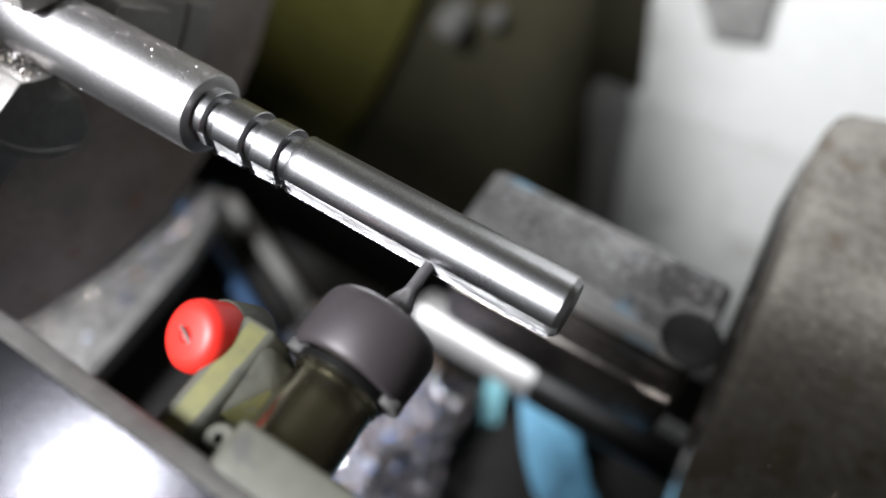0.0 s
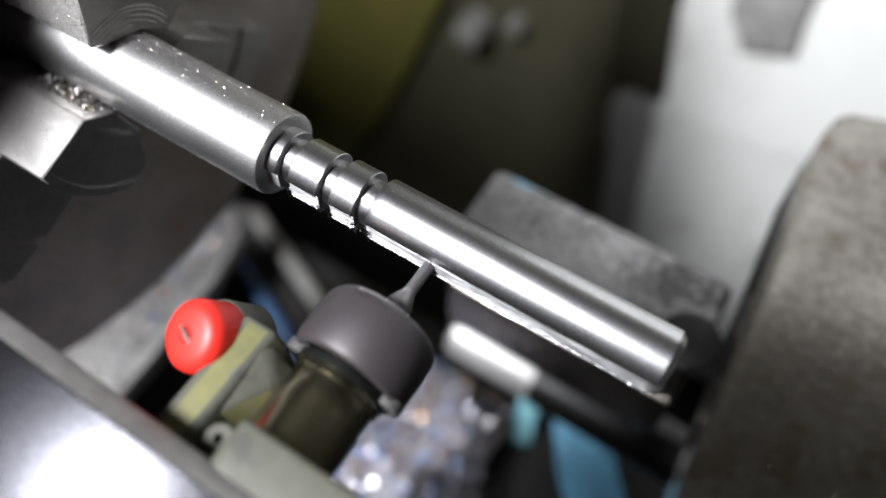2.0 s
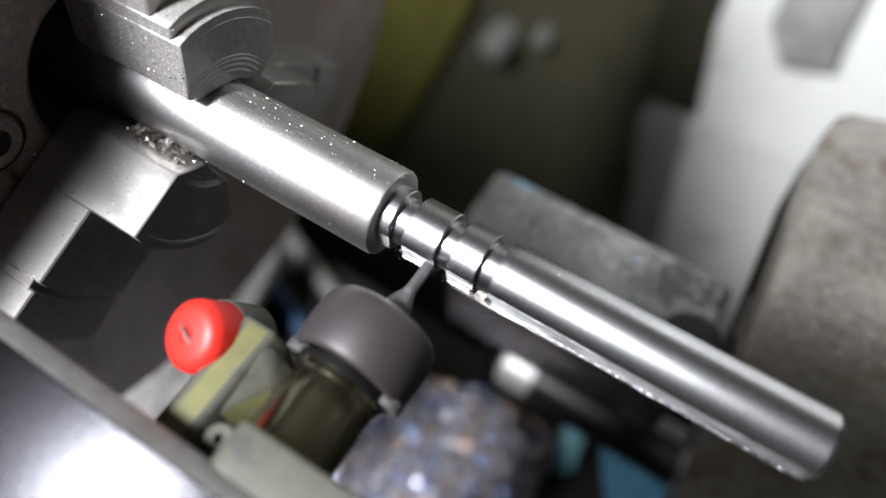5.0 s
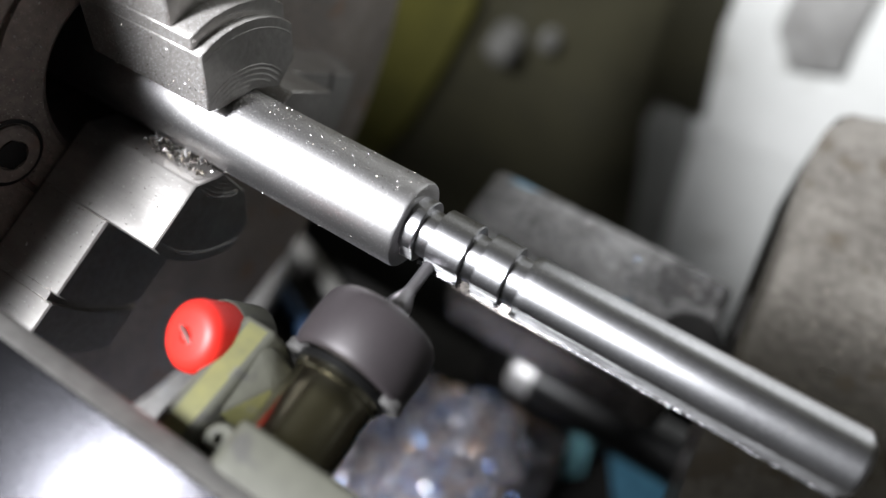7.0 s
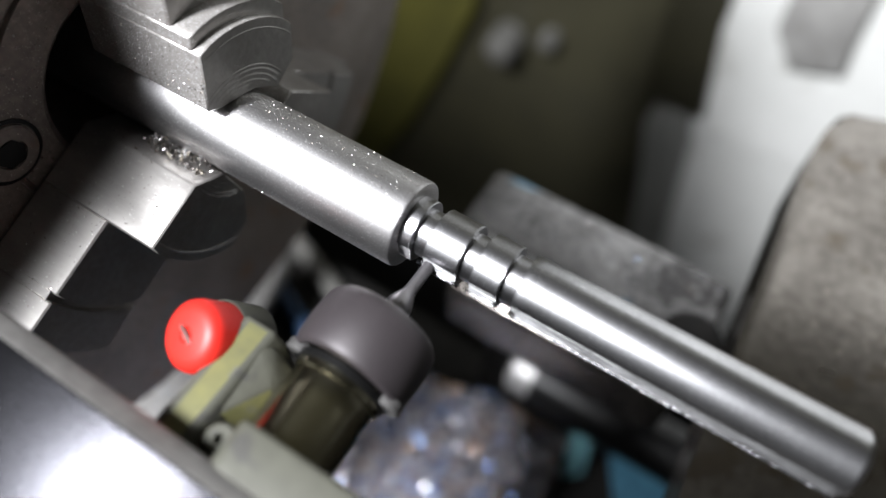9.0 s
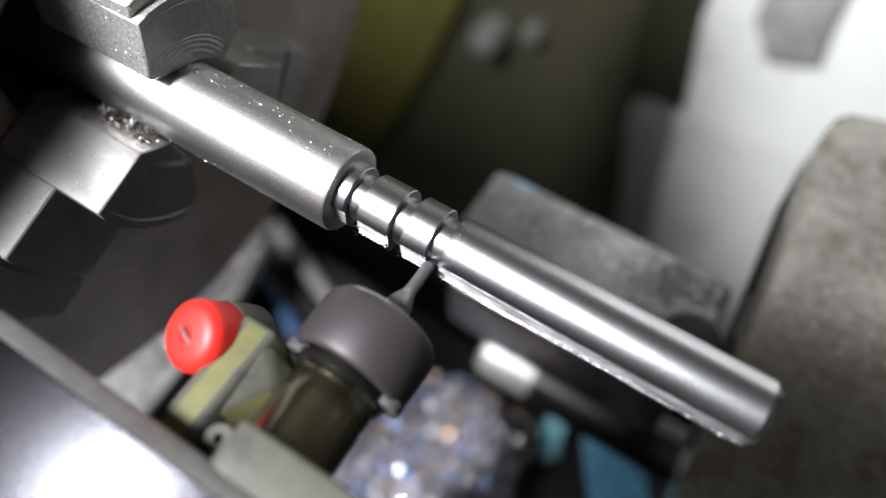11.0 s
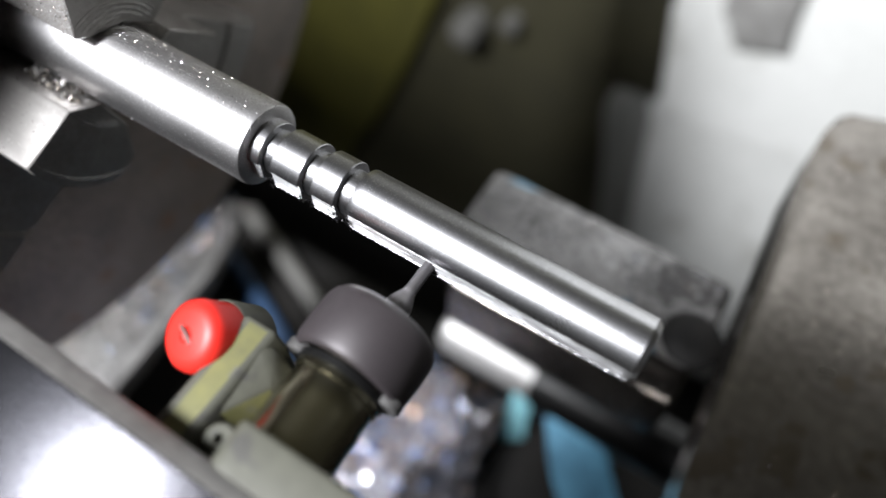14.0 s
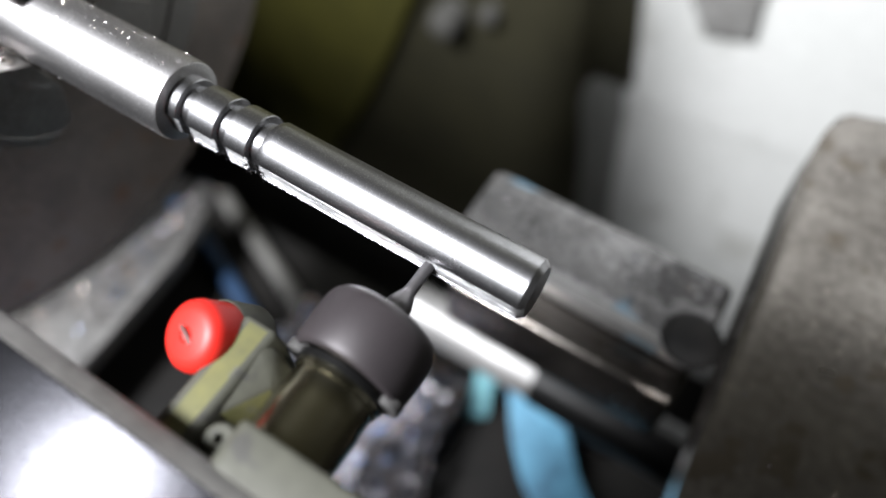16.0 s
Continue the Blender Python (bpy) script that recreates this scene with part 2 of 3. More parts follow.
def flakes(spots, bm=None):
    """Small bent chips of metal: spots are (place, size), turned at random, eight facets each."""
    out = bm or bmesh.new()
    for at, size in spots:
        e = Euler((random.uniform(0, 6.3), random.uniform(0, 6.3), random.uniform(0, 6.3))).to_matrix()
        l, w, h = size * random.uniform(0.6, 1.5), size * random.uniform(0.3, 0.7), size * random.uniform(0.1, 0.3)
        pts = [(-l, 0, -h), (l, 0, -h), (0, -w, 0), (0, w, 0), (0, 0, h * 1.6), (l * 0.2, 0, -h * 0.5)]
        v = [out.verts.new(Vector(at) + e @ Vector(p)) for p in pts]
        for f in ((0, 2, 4), (2, 1, 4), (1, 3, 4), (3, 0, 4), (0, 5, 2), (2, 5, 1), (1, 5, 3), (3, 5, 0)):
            out.faces.new([v[i] for i in f])
    return out


def curl(bm, start, turn, r, length, width, thick, axis):
    """A curled ribbon of swarf that winds round an axis."""
    n = max(8, int(length / 0.25))
    prev = None
    q = Vector(axis).to_track_quat("Z", "Y")
    for k in range(n + 1):
        a = turn * k / n
        rr = r * (1 + 0.25 * k / n)
        mid = Vector(start) + q @ Vector((rr * math.cos(a) - r, rr * math.sin(a), length * 0.25 * k / n))
        out = q @ Vector((math.cos(a), math.sin(a), 0))
        up = q @ Vector((0, 0, 1))
        ring = [bm.verts.new(mid + out * (i * thick) + up * (j * width)) for i, j in ((0, 0), (1, 0), (1, 1), (0, 1))]
        if prev:
            for i in range(4):
                bm.faces.new((prev[i], prev[(i + 1) % 4], ring[(i + 1) % 4], ring[i]))
        prev = ring
    return bm


# ---- the room and the back of the machine ----
structure("floor", box(-820, 820, -820, 300, -520, -480), TRAY_AND_SHADE, "dark oily steel floor of the machine base", "floor", False)
structure("ceiling", box(-820, 820, -820, 300, 900, 920), DULL_CEILING, "dull dark painted ceiling over the machine", "ceiling", False)
structure("wall_south", box(-820, 820, -840, -820, -480, 900), ROOM, "plain grey painted workshop wall", "wall", False)
structure("wall_west", box(-840, -820, -820, 300, -480, 900), ROOM, "plain grey painted workshop wall", "wall", False)
structure("wall_east", box(820, 840, -820, 300, -480, 900), ROOM, "plain grey painted workshop wall", "wall", False)

structure("wall_machine_back", box(-820, 820, 270, 290, -480, 900, 1), DARK_PANEL,
          "dark olive sheet back wall of the lathe", "machine wall", False)


def splash_guard():
    g = thing("splash_guard", (0, 266, -300), "white enamel splash guard panels behind the lathe bed", "splash guard")
    # Upper part, out of view, is added for the wing to mirror its white.
    part("upper_panel", prism([(175, -55), (-149, -47), (-169, -43), (-219, -36), (-207, 51), (-175, 260), (175, 260)], "y", 250, 264, 2), WHITE, g)
    part("lower_panel", prism([(-220, -35), (-208.5, 51), (-176.5, 260), (-460, 260), (-460, -8), (-312, -24)], "y", 253, 264, 2), WHITE, g)
    part("frame_post", prism([(175, -84), (175, -50), (-149, -42), (-206, -32), (-206, -66), (-156, -70)], "y", 247, 268, 3), DARK_PANEL, g, "dark olive frame post")
    part("post_foot", prism([(-226, -62), (-196, -34), (-221, -24), (-312, -13), (-460, 2), (-460, -33), (-351, -42), (-268, -54), (-235, -61)],
                            "y", 253.5, 268, 3), GREY_PANEL, g, "dull grey foot of the post")
    part("notch_plate", prism([(-137, -20), (-153, -8), (-146, 14), (-125, 10), (-60, 6), (-60, -24)], "y", 244, 249, 2), PALE, g, "grey plate hanging over the panel")
    return g


splash_guard()


def olive_cover():
    g = thing("machine_cover", (-230, 264, -300), "olive yellow enamelled machine cover on the back wall", "machine cover")
    part("cover_plate", prism([(100, -520), (100, -150), (-210, -182), (-265, -203), (-339, -234), (-398, -264), (-460, -290), (-460, -520)], "y", 262, 268, 2), OLIVE, g)
    part("rolled_edge", prism([(100, -153), (100, -147), (-210, -179), (-265, -200), (-339, -231), (-398, -261), (-460, -287), (-460, -293), (-399, -267), (-340, -237), (-266, -206), (-211, -185)],
                              "y", 259, 269, 2), OLIVE, g)
    return g


olive_cover()


def wall_knob(at, r, deep, label):
    k = thing("knob", at, label, "knob")
    part("cap", turned("y", [(at[1] - deep, r * 0.5), (at[1] - deep * 0.9, r * 0.85), (at[1] - deep * 0.6, r), (at[1] - 2, r)],
                       (at[2], at[0]), 32), KNOB, k)
    part("stem", turned("y", [(at[1] - 2, r * 0.5), (at[1], r * 0.5)], (at[2], at[0]), 24), GREY_PANEL, k)


wall_knob((-157, 270, -224), 10, 22, "large pale dusty plastic knob on the dark back wall")
wall_knob((-131, 270, -212), 6, 12, "small pale dusty plastic knob on the dark back wall")

# ---- the lathe bed, tray and what lies in it ----
structure("lathe_bed", turned("x", [(-39, 6.0), (-37.4, 7.8), (420, 7.8)], (46, -134.5), 48), WAY, "round ground steel bed bar of the lathe", "lathe bed")
structure("chip_tray", box(-420, 420, -160, 68, -206, -190, 3), TRAY_AND_SHADE, "dark oily steel chip tray under the bed", "tray")


def chip_heap():
    spots = []
    while len(spots) < 9500:
        x, y = random.uniform(-92, 2), random.uniform(-60, 44)
        edge = noise.noise(Vector((x * 0.03, y * 0.03, 2)))
        if x < -84 + edge * 12 or y > 42 + edge * 10 or x > -12 + 0.25 * (30 - y) + edge * 6:
            continue
        top = 26 + 7 * noise.noise(Vector((x * 0.045, y * 0.045, 0))) - max(0, x - 10) * 0.35
        spots.append(((x, y, -190 + top * random.random() ** 0.35), random.uniform(0.7, 2.3)))
    glints = [(Vector(a) + Vector((0, 0, 1.0)), random.uniform(0.5, 1.1)) for a, _ in random.sample([q for q in spots if q[0][2] > -172], 420)]
    tagged(part("bright_chips", flakes(glints), FLECKS, None, "", False), "bright shining steel chips on the heap", "metal chips", "", "stuff")
    # Chips further right take the darker set of colours.
    oily = [q for q in spots if q[0][0] > -24 + 14 * noise.noise(Vector((q[0][0] * 0.06, q[0][1] * 0.06, 5)))]
    dark_set = set(oily)
    remaining = [q for q in spots if q not in dark_set]
    tagged(part("dark_chips", flakes(oily), DARK_CHIPS, None, "", False), "darker metal chips at the right edge of the heap", "metal chips", "", "stuff")
    heap = part("chip_heap", flakes(remaining), CHIPS, None, "", False)
    tagged(heap, "loose heap of silver, blue and tan metal chips in the tray", "metal chips", "", "stuff")
    core = bmesh.new()
    grid = {}
    for i in range(36):
        for j in range(24):
            x, y = -86 + i * 2.15, -64 + j * 4.6
            h = 18 + 7 * noise.noise(Vector((x * 0.045, y * 0.045, 0))) - max(0, x - 10) * 0.35
            rim = i in (0, 35) or j in (0, 23)
            grid[i, j] = core.verts.new((x, y, -190 if rim else -190 + max(0.5, h)))
    for i in range(35):
        for j in range(23):
            core.faces.new((grid[i, j], grid[i + 1, j], grid[i + 1, j + 1], grid[i, j + 1]))
    tagged(part("packed_chips", core, CHIP_BED), "dark oily packed chips under the heap", "metal chips", "", "stuff")


chip_heap()


def bed_rib():
    """The bed's cross rib under the chuck, strewn with chips."""
    g = thing("bed_rib", (-118, 0, -190), "cast iron cross rib of the bed strewn with chips", "bed rib")
    outline = [(-143.7, 55.1), (-138.6, 53.5), (-133.5, 45.1), (-128.0, 22.8), (-125.2, -16.2), (-122.9, -64.2), (-173.1, -64.2), (-158.6, -25.1), (-150.8, -12.9), (-145.8, 5.0), (-144.9, 30.6), (-144.7, 50.7)]
    part("rib", prism(outline, "z", -160, -152, 2), BED_IRON, g)
    # Web coloured near black, for the shade below the thin rib.
    part("web", box(-160, -144, -60, 40, -190, -159.5, 1.0), TRAY_AND_SHADE, g, "web under the rib, near black for the shade there")
    spots = []
    for _ in range(900):
        y = random.uniform(-58, 44)
        left = -127.8 - max(0, -y) * 0.42
        x = random.uniform(left, -120 + random.random() * 4 + max(0, 20 - y) * 0.1)
        spots.append(((1.115 * x - 1.41, 1.115 * y + 4.97, -151.6 + random.random() * 1.2), random.uniform(0.5, 1.4)))
    tagged(part("chip_layer", flakes(spots), DARK_CHIPS, g, "", False), kind="stuff")
    return g


bed_rib()


def strip(path, width, thick, axis):
    """A bent sheet: a line of points, drawn out sideways, with thickness."""
    bm = bmesh.new()
    side = Vector(axis).normalized() * width
    prev = None
    for k, p in enumerate(path):
        p = Vector(p)
        d = Vector(path[min(k + 1, len(path) - 1)]) - Vector(path[max(k - 1, 0)])
        nrm = d.cross(side).normalized() * thick
        ring = [bm.verts.new(c) for c in (p, p + side, p + side + nrm, p + nrm)]
        if prev:
            for i in range(4):
                bm.faces.new((prev[i], prev[(i + 1) % 4], ring[(i + 1) % 4], ring[i]))
        else:
            bm.faces.new(ring[::-1])
        prev = ring
    bm.faces.new(prev)
    return bm


def blue_sheet():
    g = thing("plastic_sheet", (15, 40, -189.5), "curved blue plastic sheet lying in the chip tray", "plastic sheet")
    part("sheet", strip([(-5, 56, -170), (2, 48, -171), (9, 38, -175), (19, 28, -180), (31, 20, -184), (45, 8, -188)], 20, 1.2, (0.8, 0.6, 0.1)), BLUE, g)
    part("fold", strip([(-17, 56, -166), (-13, 50, -170), (-12, 44, -177), (-10, 40, -189)], 8, 1.2, (0.8, 0.6, 0)), TEAL, g, "pale teal folded end")


blue_sheet()


def hose(name, path, r, material, label, category):
    data = bpy.data.curves.new(name, "CURVE")
    data.dimensions, data.bevel_depth, data.bevel_resolution, data.use_fill_caps = "3D", r * MM, 4, True
    sp = data.splines.new("NURBS")
    sp.points.add(len(path) - 1)
    for q, p in zip(sp.points, path):
        q.co = (*(Vector(p) * MM), 1)
    sp.use_endpoint_u, sp.order_u = True, 3
    data.materials.append(material)
    return tagged(new(name, data), label, category)


hose("hose", [(-170, 52, -186), (-149, 45, -186), (-129, 37, -186), (-103, 26.5, -186), (-70, 10, -187)], 3.4, DARK_BLUE,
     "dark blue hose lying in the chip tray", "hose")
hose("drain_pipe", [(-156, 67, -186), (-149, 64, -186), (-132, 58, -186), (-114, 51, -186), (-90, 41, -186), (-70, 28, -187)], 3.6, KNOB,
     "dull grey pipe lying in the chip tray", "pipe")


# ---- chuck ----
def on_axis(radial, tangent, angle):
    u = Vector((math.cos(radians(angle)), math.sin(radians(angle))))
    n = Vector((u.y, -u.x))
    p = u * radial + n * tangent
    return p.x, p.y


def jaw_polygon(angle, t0, t1, tip, r_out):
    """tip: points (tangent, radius along the jaw) from t0 to t1; the outer end is an arc round the axis."""
    pts = [on_axis(r, t, angle) for t, r in tip]
    for k in range(9):
        t = t1 + (t0 - t1) * k / 8
        pts.append(on_axis(math.sqrt(r_out * r_out - t * t), t, angle))
    return pts


def inner_arc(t0, t1, r):
    return [(t0 + (t1 - t0) * k / 8, math.sqrt(r * r - (t0 + (t1 - t0) * k / 8) ** 2)) for k in range(9)]


def turning_mark(angle, t0, t1, r, tip, x):
    """A low ridge left by turning, an arc round the bar on a jaw's face, only where the face is."""
    bm = bmesh.new()
    prev = None
    wide = random.uniform(0.1, 0.22)
    for k in range(33):
        t = t0 + (t1 - t0) * k / 32
        inner = max(a[1] + (b[1] - a[1]) * (t - a[0]) / (b[0] - a[0]) for a, b in zip(tip, tip[1:]) if a[0] <= t <= b[0])
        if (r - 0.3) ** 2 <= t * t or math.sqrt((r - 0.3) ** 2 - t * t) < inner + 0.3:
            prev = None
            continue
        ring = []
        for dr, dx in ((-wide, -0.02), (-wide * 0.7, 0.04), (wide * 0.5, 0.04), (wide, -0.02)):
            y, z = on_axis(math.sqrt((r + dr) ** 2 - t * t), t, angle)
            ring.append(bm.verts.new((x + dx, y, z)))
        if prev:
            for i in range(3):
                bm.faces.new((prev[i], prev[i + 1], ring[i + 1], ring[i]))
        prev = ring
    return bm


def jaw(chuck, angle, t0, t1, tip, step=20.9, ledge=-80.5, lip=0.0, steel=JAW):
    def faced(name, bm, parent):
        ob = part(name, bm, steel, parent, second=JAW_FACE)
        for f in ob.data.polygons:
            if f.normal.x > 0.9:
                f.material_index = 1
        return ob
    ob = faced("jaw", prism(jaw_polygon(angle, t0, t1, tip, step - lip), "x", -93.6, -72, 0.25, 1), chuck)
    if lip:
        faced("jaw_lip", prism(jaw_polygon(angle, t0, t1, inner_arc(t0, t1, step - lip - 0.1), step), "x", -93.6, -73.3, 0.2, 1), ob)
    faced("jaw_step", prism(jaw_polygon(angle, t0, t1, inner_arc(t0, t1, step - 0.1), 33), "x", -93.6, ledge, 0.25, 1), ob)
    faced("jaw_groove", prism(jaw_polygon(angle, t0 + 0.02, t1 - 0.02, inner_arc(t0, t1, 32.9), 34.2), "x", -93.6, -81.6, 0.1, 1), ob)
    faced("jaw_step", prism(jaw_polygon(angle, t0, t1, inner_arc(t0, t1, 34.1), 41), "x", -93.6, -80.5, 0.25, 1), ob)
    for r in (tip[1][1] + 1.0, tip[1][1] + 1.7, tip[1][1] + 2.5, tip[1][1] + 3.3, tip[1][1] + 3.9, step - lip - 1.4):
        part("turning_mark", turning_mark(angle, t0 + 0.4, t1 - 0.4, r, tip, -72.0), JAW_FACE, ob)
    faced("jaw_tail", prism(jaw_polygon(angle, t0, t1, inner_arc(t0, t1, 40.9), 47), "x", -93.6, -86, 0.25, 1), ob)
    return ob


def build_chuck():
    g = thing("lathe_chuck", (-118, 0, 0), "dark oily steel three-jaw lathe chuck with stepped jaws", "lathe chuck")
    prof = [(-300, 24), (-119, 24), (-118.5, 74), (-117, 78), (-95.6, 78), (-94.5, 77.6), (-94, 76.6), (-94, 23.0), (-94.7, 22.8), (-94.7, 22.2), (-94, 22.0), (-94, 15.2), (-94.8, 14.2), (-129, 14.0), (-129, 0.5)]
    part("chuck_body", turned("x", prof, (0, 0), 128), CHUCK, g)
    jaw(g, 80, -5.6, 11.6, [(-5.6, 7.2), (-3.4, 6.45), (3.0, 6.4), (7.8, 3.5), (11.6, 6.6)], 18.9, -76.4, 1.9)
    jaw(g, 199, -14.6, 2.6, [(-14.6, 10.0), (-8.6, 6.45), (-1.6, 6.4), (2.6, 10.2)], steel=JAW_BRIGHT)
    jaw(g, 319, -6.4, 8.5, [(-6.4, 8.6), (-3.6, 6.45), (3.6, 6.45), (8.5, 10.0)])
    for k in range(3):
        y, z = 21.9 * math.cos(radians(172 + 120 * k)), 21.9 * math.sin(radians(172 + 120 * k))
        # Black ring in place of the shade round the sunk screw.
        part("counterbore_shade", turned("x", [(-94.2, 5.0), (-93.8, 4.95), (-93.8, 4.4), (-94.2, 4.35)], (y, z), 40, closed=False), BLACK_STEEL, g)
        screw = part("cap_screw", turned("x", [(-94.2, 4.2), (-93.5, 4.2), (-93.2, 3.9), (-93.2, 2.3), (-93.6, 2.2)], (y, z), 40), CHUCK, g, "oily socket head screw")
        # Solid black plug, its colour is the shade inside the socket.
        part("hex_socket_shade", turned("x", [(-93.9, 2.25), (-93.25, 2.25)], (y, z), 6), BLACK_STEEL, screw)
    return g


chuck = build_chuck()


def headstock():
    g = thing("headstock", (-380, 0, -190), "dark oily cast headstock behind the chuck", "headstock")
    part("casing", box(-480, -290, -110, 110, -190, 110, 8, 3), CHUCK, g)
    part("spindle_collar", turned("x", [(-292, 60), (-281, 60), (-279, 57), (-279, 21.3)], (0, 0), 64), IRON, g)


headstock()


# ---- the bar in the chuck ----
SLOT_Y, SLOT_LO, SLOT_HI = -3.78, -1.95, 1.2


def burr_ridge(bm):
    """A torn lip of metal that stands out along the lower edge of the slot."""
    prev, x = None, -38.4
    while x < 15.3:
        groove = -33.9 < x < -31.5 or -28.0 < x < -25.4
        out = 0.01 + 0.13 * random.random() ** 4
        ring = [bm.verts.new(c) for c in ((x, SLOT_Y + 0.15, SLOT_LO + 0.35), (x, SLOT_Y - 0.03, SLOT_LO + 0.3), (x, -4.0 - out, SLOT_LO + 0.15 - out * 0.3),
                                          (x, -3.9 - out, SLOT_LO - 0.2 - out * 0.4), (x, SLOT_Y + 0.15, SLOT_LO - 0.1))]
        if prev and not groove:
            for i in range(5):
                bm.faces.new((prev[i], prev[(i + 1) % 5], ring[(i + 1) % 5], ring[i]))
        prev = None if groove else ring
        x += random.uniform(0.04, 0.16)


def workpiece():
    g = thing("steel_bar", (-40, 0, 0), "bright turned steel bar with three grooves and a milled slot", "steel bar")
    stock = [(-128, 6.25), (-43.0, 6.25), (-42.6, 6.1), (-42.5, 5.95), (-42.5, 3.6)]
    part("stock_section", turned("x", stock, (0, 0), 160), STEEL_STOCK, g, "thicker unmachined grey steel section")
    r, q = 4.3, 3.25
    prof = [(-42.6, r), (-40.75, r), (-40.65, r - 0.1), (-40.6, q), (-38.7, q), (-38.6, r - 0.1), (-38.5, r),
            (-33.8, r), (-33.7, r - 0.1), (-33.65, q), (-31.8, q), (-31.7, r - 0.1), (-31.6, r), (-27.9, r), (-27.8, r - 0.1),
            (-27.75, q), (-25.7, q), (-25.65, r - 0.05), (-25.55, r)]
    prof += [(-25.5 + k * 1.0, r) for k in range(1, 41)] + [(15.55, r), (16.35, r - 0.75)]
    bm = turned("x", prof, (0, 0), 256)
    for v in bm.verts:
        if v.co.y < SLOT_Y and SLOT_LO < v.co.z < SLOT_HI:
            v.co.y = SLOT_Y + 0.02 * noise.noise(v.co * 2.1) + (0.045 if round(v.co.z / 0.105) % 2 else -0.045)
    shaft = part("turned_shaft", bm, STEEL_THIN, g, second=STEEL_CUT)
    for f in shaft.data.polygons:
        c = f.center + place_of(shaft) / 1
        if abs(f.normal.x) < 0.5 and SLOT_LO < c.z / MM < SLOT_HI and c.y / MM < -3.6 and c.x / MM > -41:
            f.material_index = 1
    # torn burrs along both edges of the slot
    spots = []
    x = -38.5
    while x < 15.2:
        groove = -33.8 < x < -31.6 or -27.9 < x < -25.5
        if not groove:
            spots.append(((x, -3.86 - random.random() * 0.1, SLOT_LO - random.random() * 0.12), random.uniform(0.05, 0.17)))
            if random.random() < 0.35:
                spots.append(((x, -4.14, SLOT_HI + 0.02), random.uniform(0.05, 0.14)))
        x += random.uniform(0.06, 0.2)
    for gx in (-38.6, -33.7, -31.7, -27.8, -25.6):
        for _ in range(26):
            spots.append(((gx + random.gauss(0, 0.35), -3.75 + random.uniform(-0.55, 0.35), random.uniform(-2.3, -0.2)), random.uniform(0.06, 0.36)))
    bm = flakes(spots)
    curl(bm, (-25.2, -4.1, -1.9), 1.1, 7.0, 9.0, 0.1, 0.05, (0.1, 1, 0.5))
    burr_ridge(bm)
    tagged(part("burr", bm, BURR, g, "ragged bright burrs", False), kind="stuff")
    # fine swarf lying on the upper side of the stock
    spots = []
    for _ in range(1900):
        a = radians(random.gauss(75, 34))
        xx = -72 + 30 * random.random() ** 1.3
        spots.append(((xx, 6.28 * math.cos(a), 6.28 * math.sin(a)), 0.03 + 0.13 * random.random() ** 3))
    for _ in range(70):
        a = radians(random.gauss(196, 6))
        spots.append(((random.uniform(-72, -44), 6.3 * math.cos(a), 6.3 * math.sin(a)), random.uniform(0.05, 0.2)))
    for _ in range(900):
        a = radians(random.gauss(105, 40))
        spots.append(((random.uniform(-25, 15), 4.32 * math.cos(a), 4.32 * math.sin(a)), 0.015 + 0.05 * random.random() ** 3))
    tagged(part("swarf", flakes(spots), FLECKS, g, "fine bright swarf", False), kind="stuff")
    return g


workpiece()


def chuck_swarf():
    """Chips that cling to the jaws and the chuck's face."""
    spots = []
    for _ in range(420):
        x, rr, t = random.uniform(-93, -72.5), random.uniform(8, 40), 2.66
        if rr > 20 and x > -80.6:
            continue
        y, z = on_axis(rr, t, 199)
        spots.append(((x, y, z), random.uniform(0.06, 0.3) * random.uniform(0.4, 1)))
    for _ in range(4200):
        x, rr, t = random.uniform(-93, -72.2), random.uniform(7, 40), -5.66
        if rr > 20 and x > -80.6:
            continue
        y, z = on_axis(rr, t, 80)
        spots.append(((x, y, z), 0.03 + 0.16 * random.random() ** 3))
    for _ in range(130):
        y, z = on_axis(random.uniform(6.6, 9.0), random.uniform(-0.5, 2.2), 199)
        spots.append(((random.uniform(-84, -72.6), y + 0.1, z + 0.5), random.uniform(0.3, 0.75)))
    for _ in range(4200):
        a, rr = radians(random.uniform(100, 250)), random.uniform(15.5, 38)
        spots.append(((-93.9, rr * math.cos(a), rr * math.sin(a)), 0.04 + 0.2 * random.random() ** 3))
    for _ in range(220):
        y, z = on_axis(random.uniform(19, 32), random.uniform(-5, 11), 80)
        spots.append(((-80.3, y, z), random.uniform(0.1, 0.4)))
    tagged(part("swarf", flakes(spots), FLECKS, None, "", False), "fine bright steel swarf clinging to the chuck jaws", "metal chips", "", "stuff")


chuck_swarf()

# ---- what rides on the carriage ----
SPX, SPZ = -2.0, -0.6


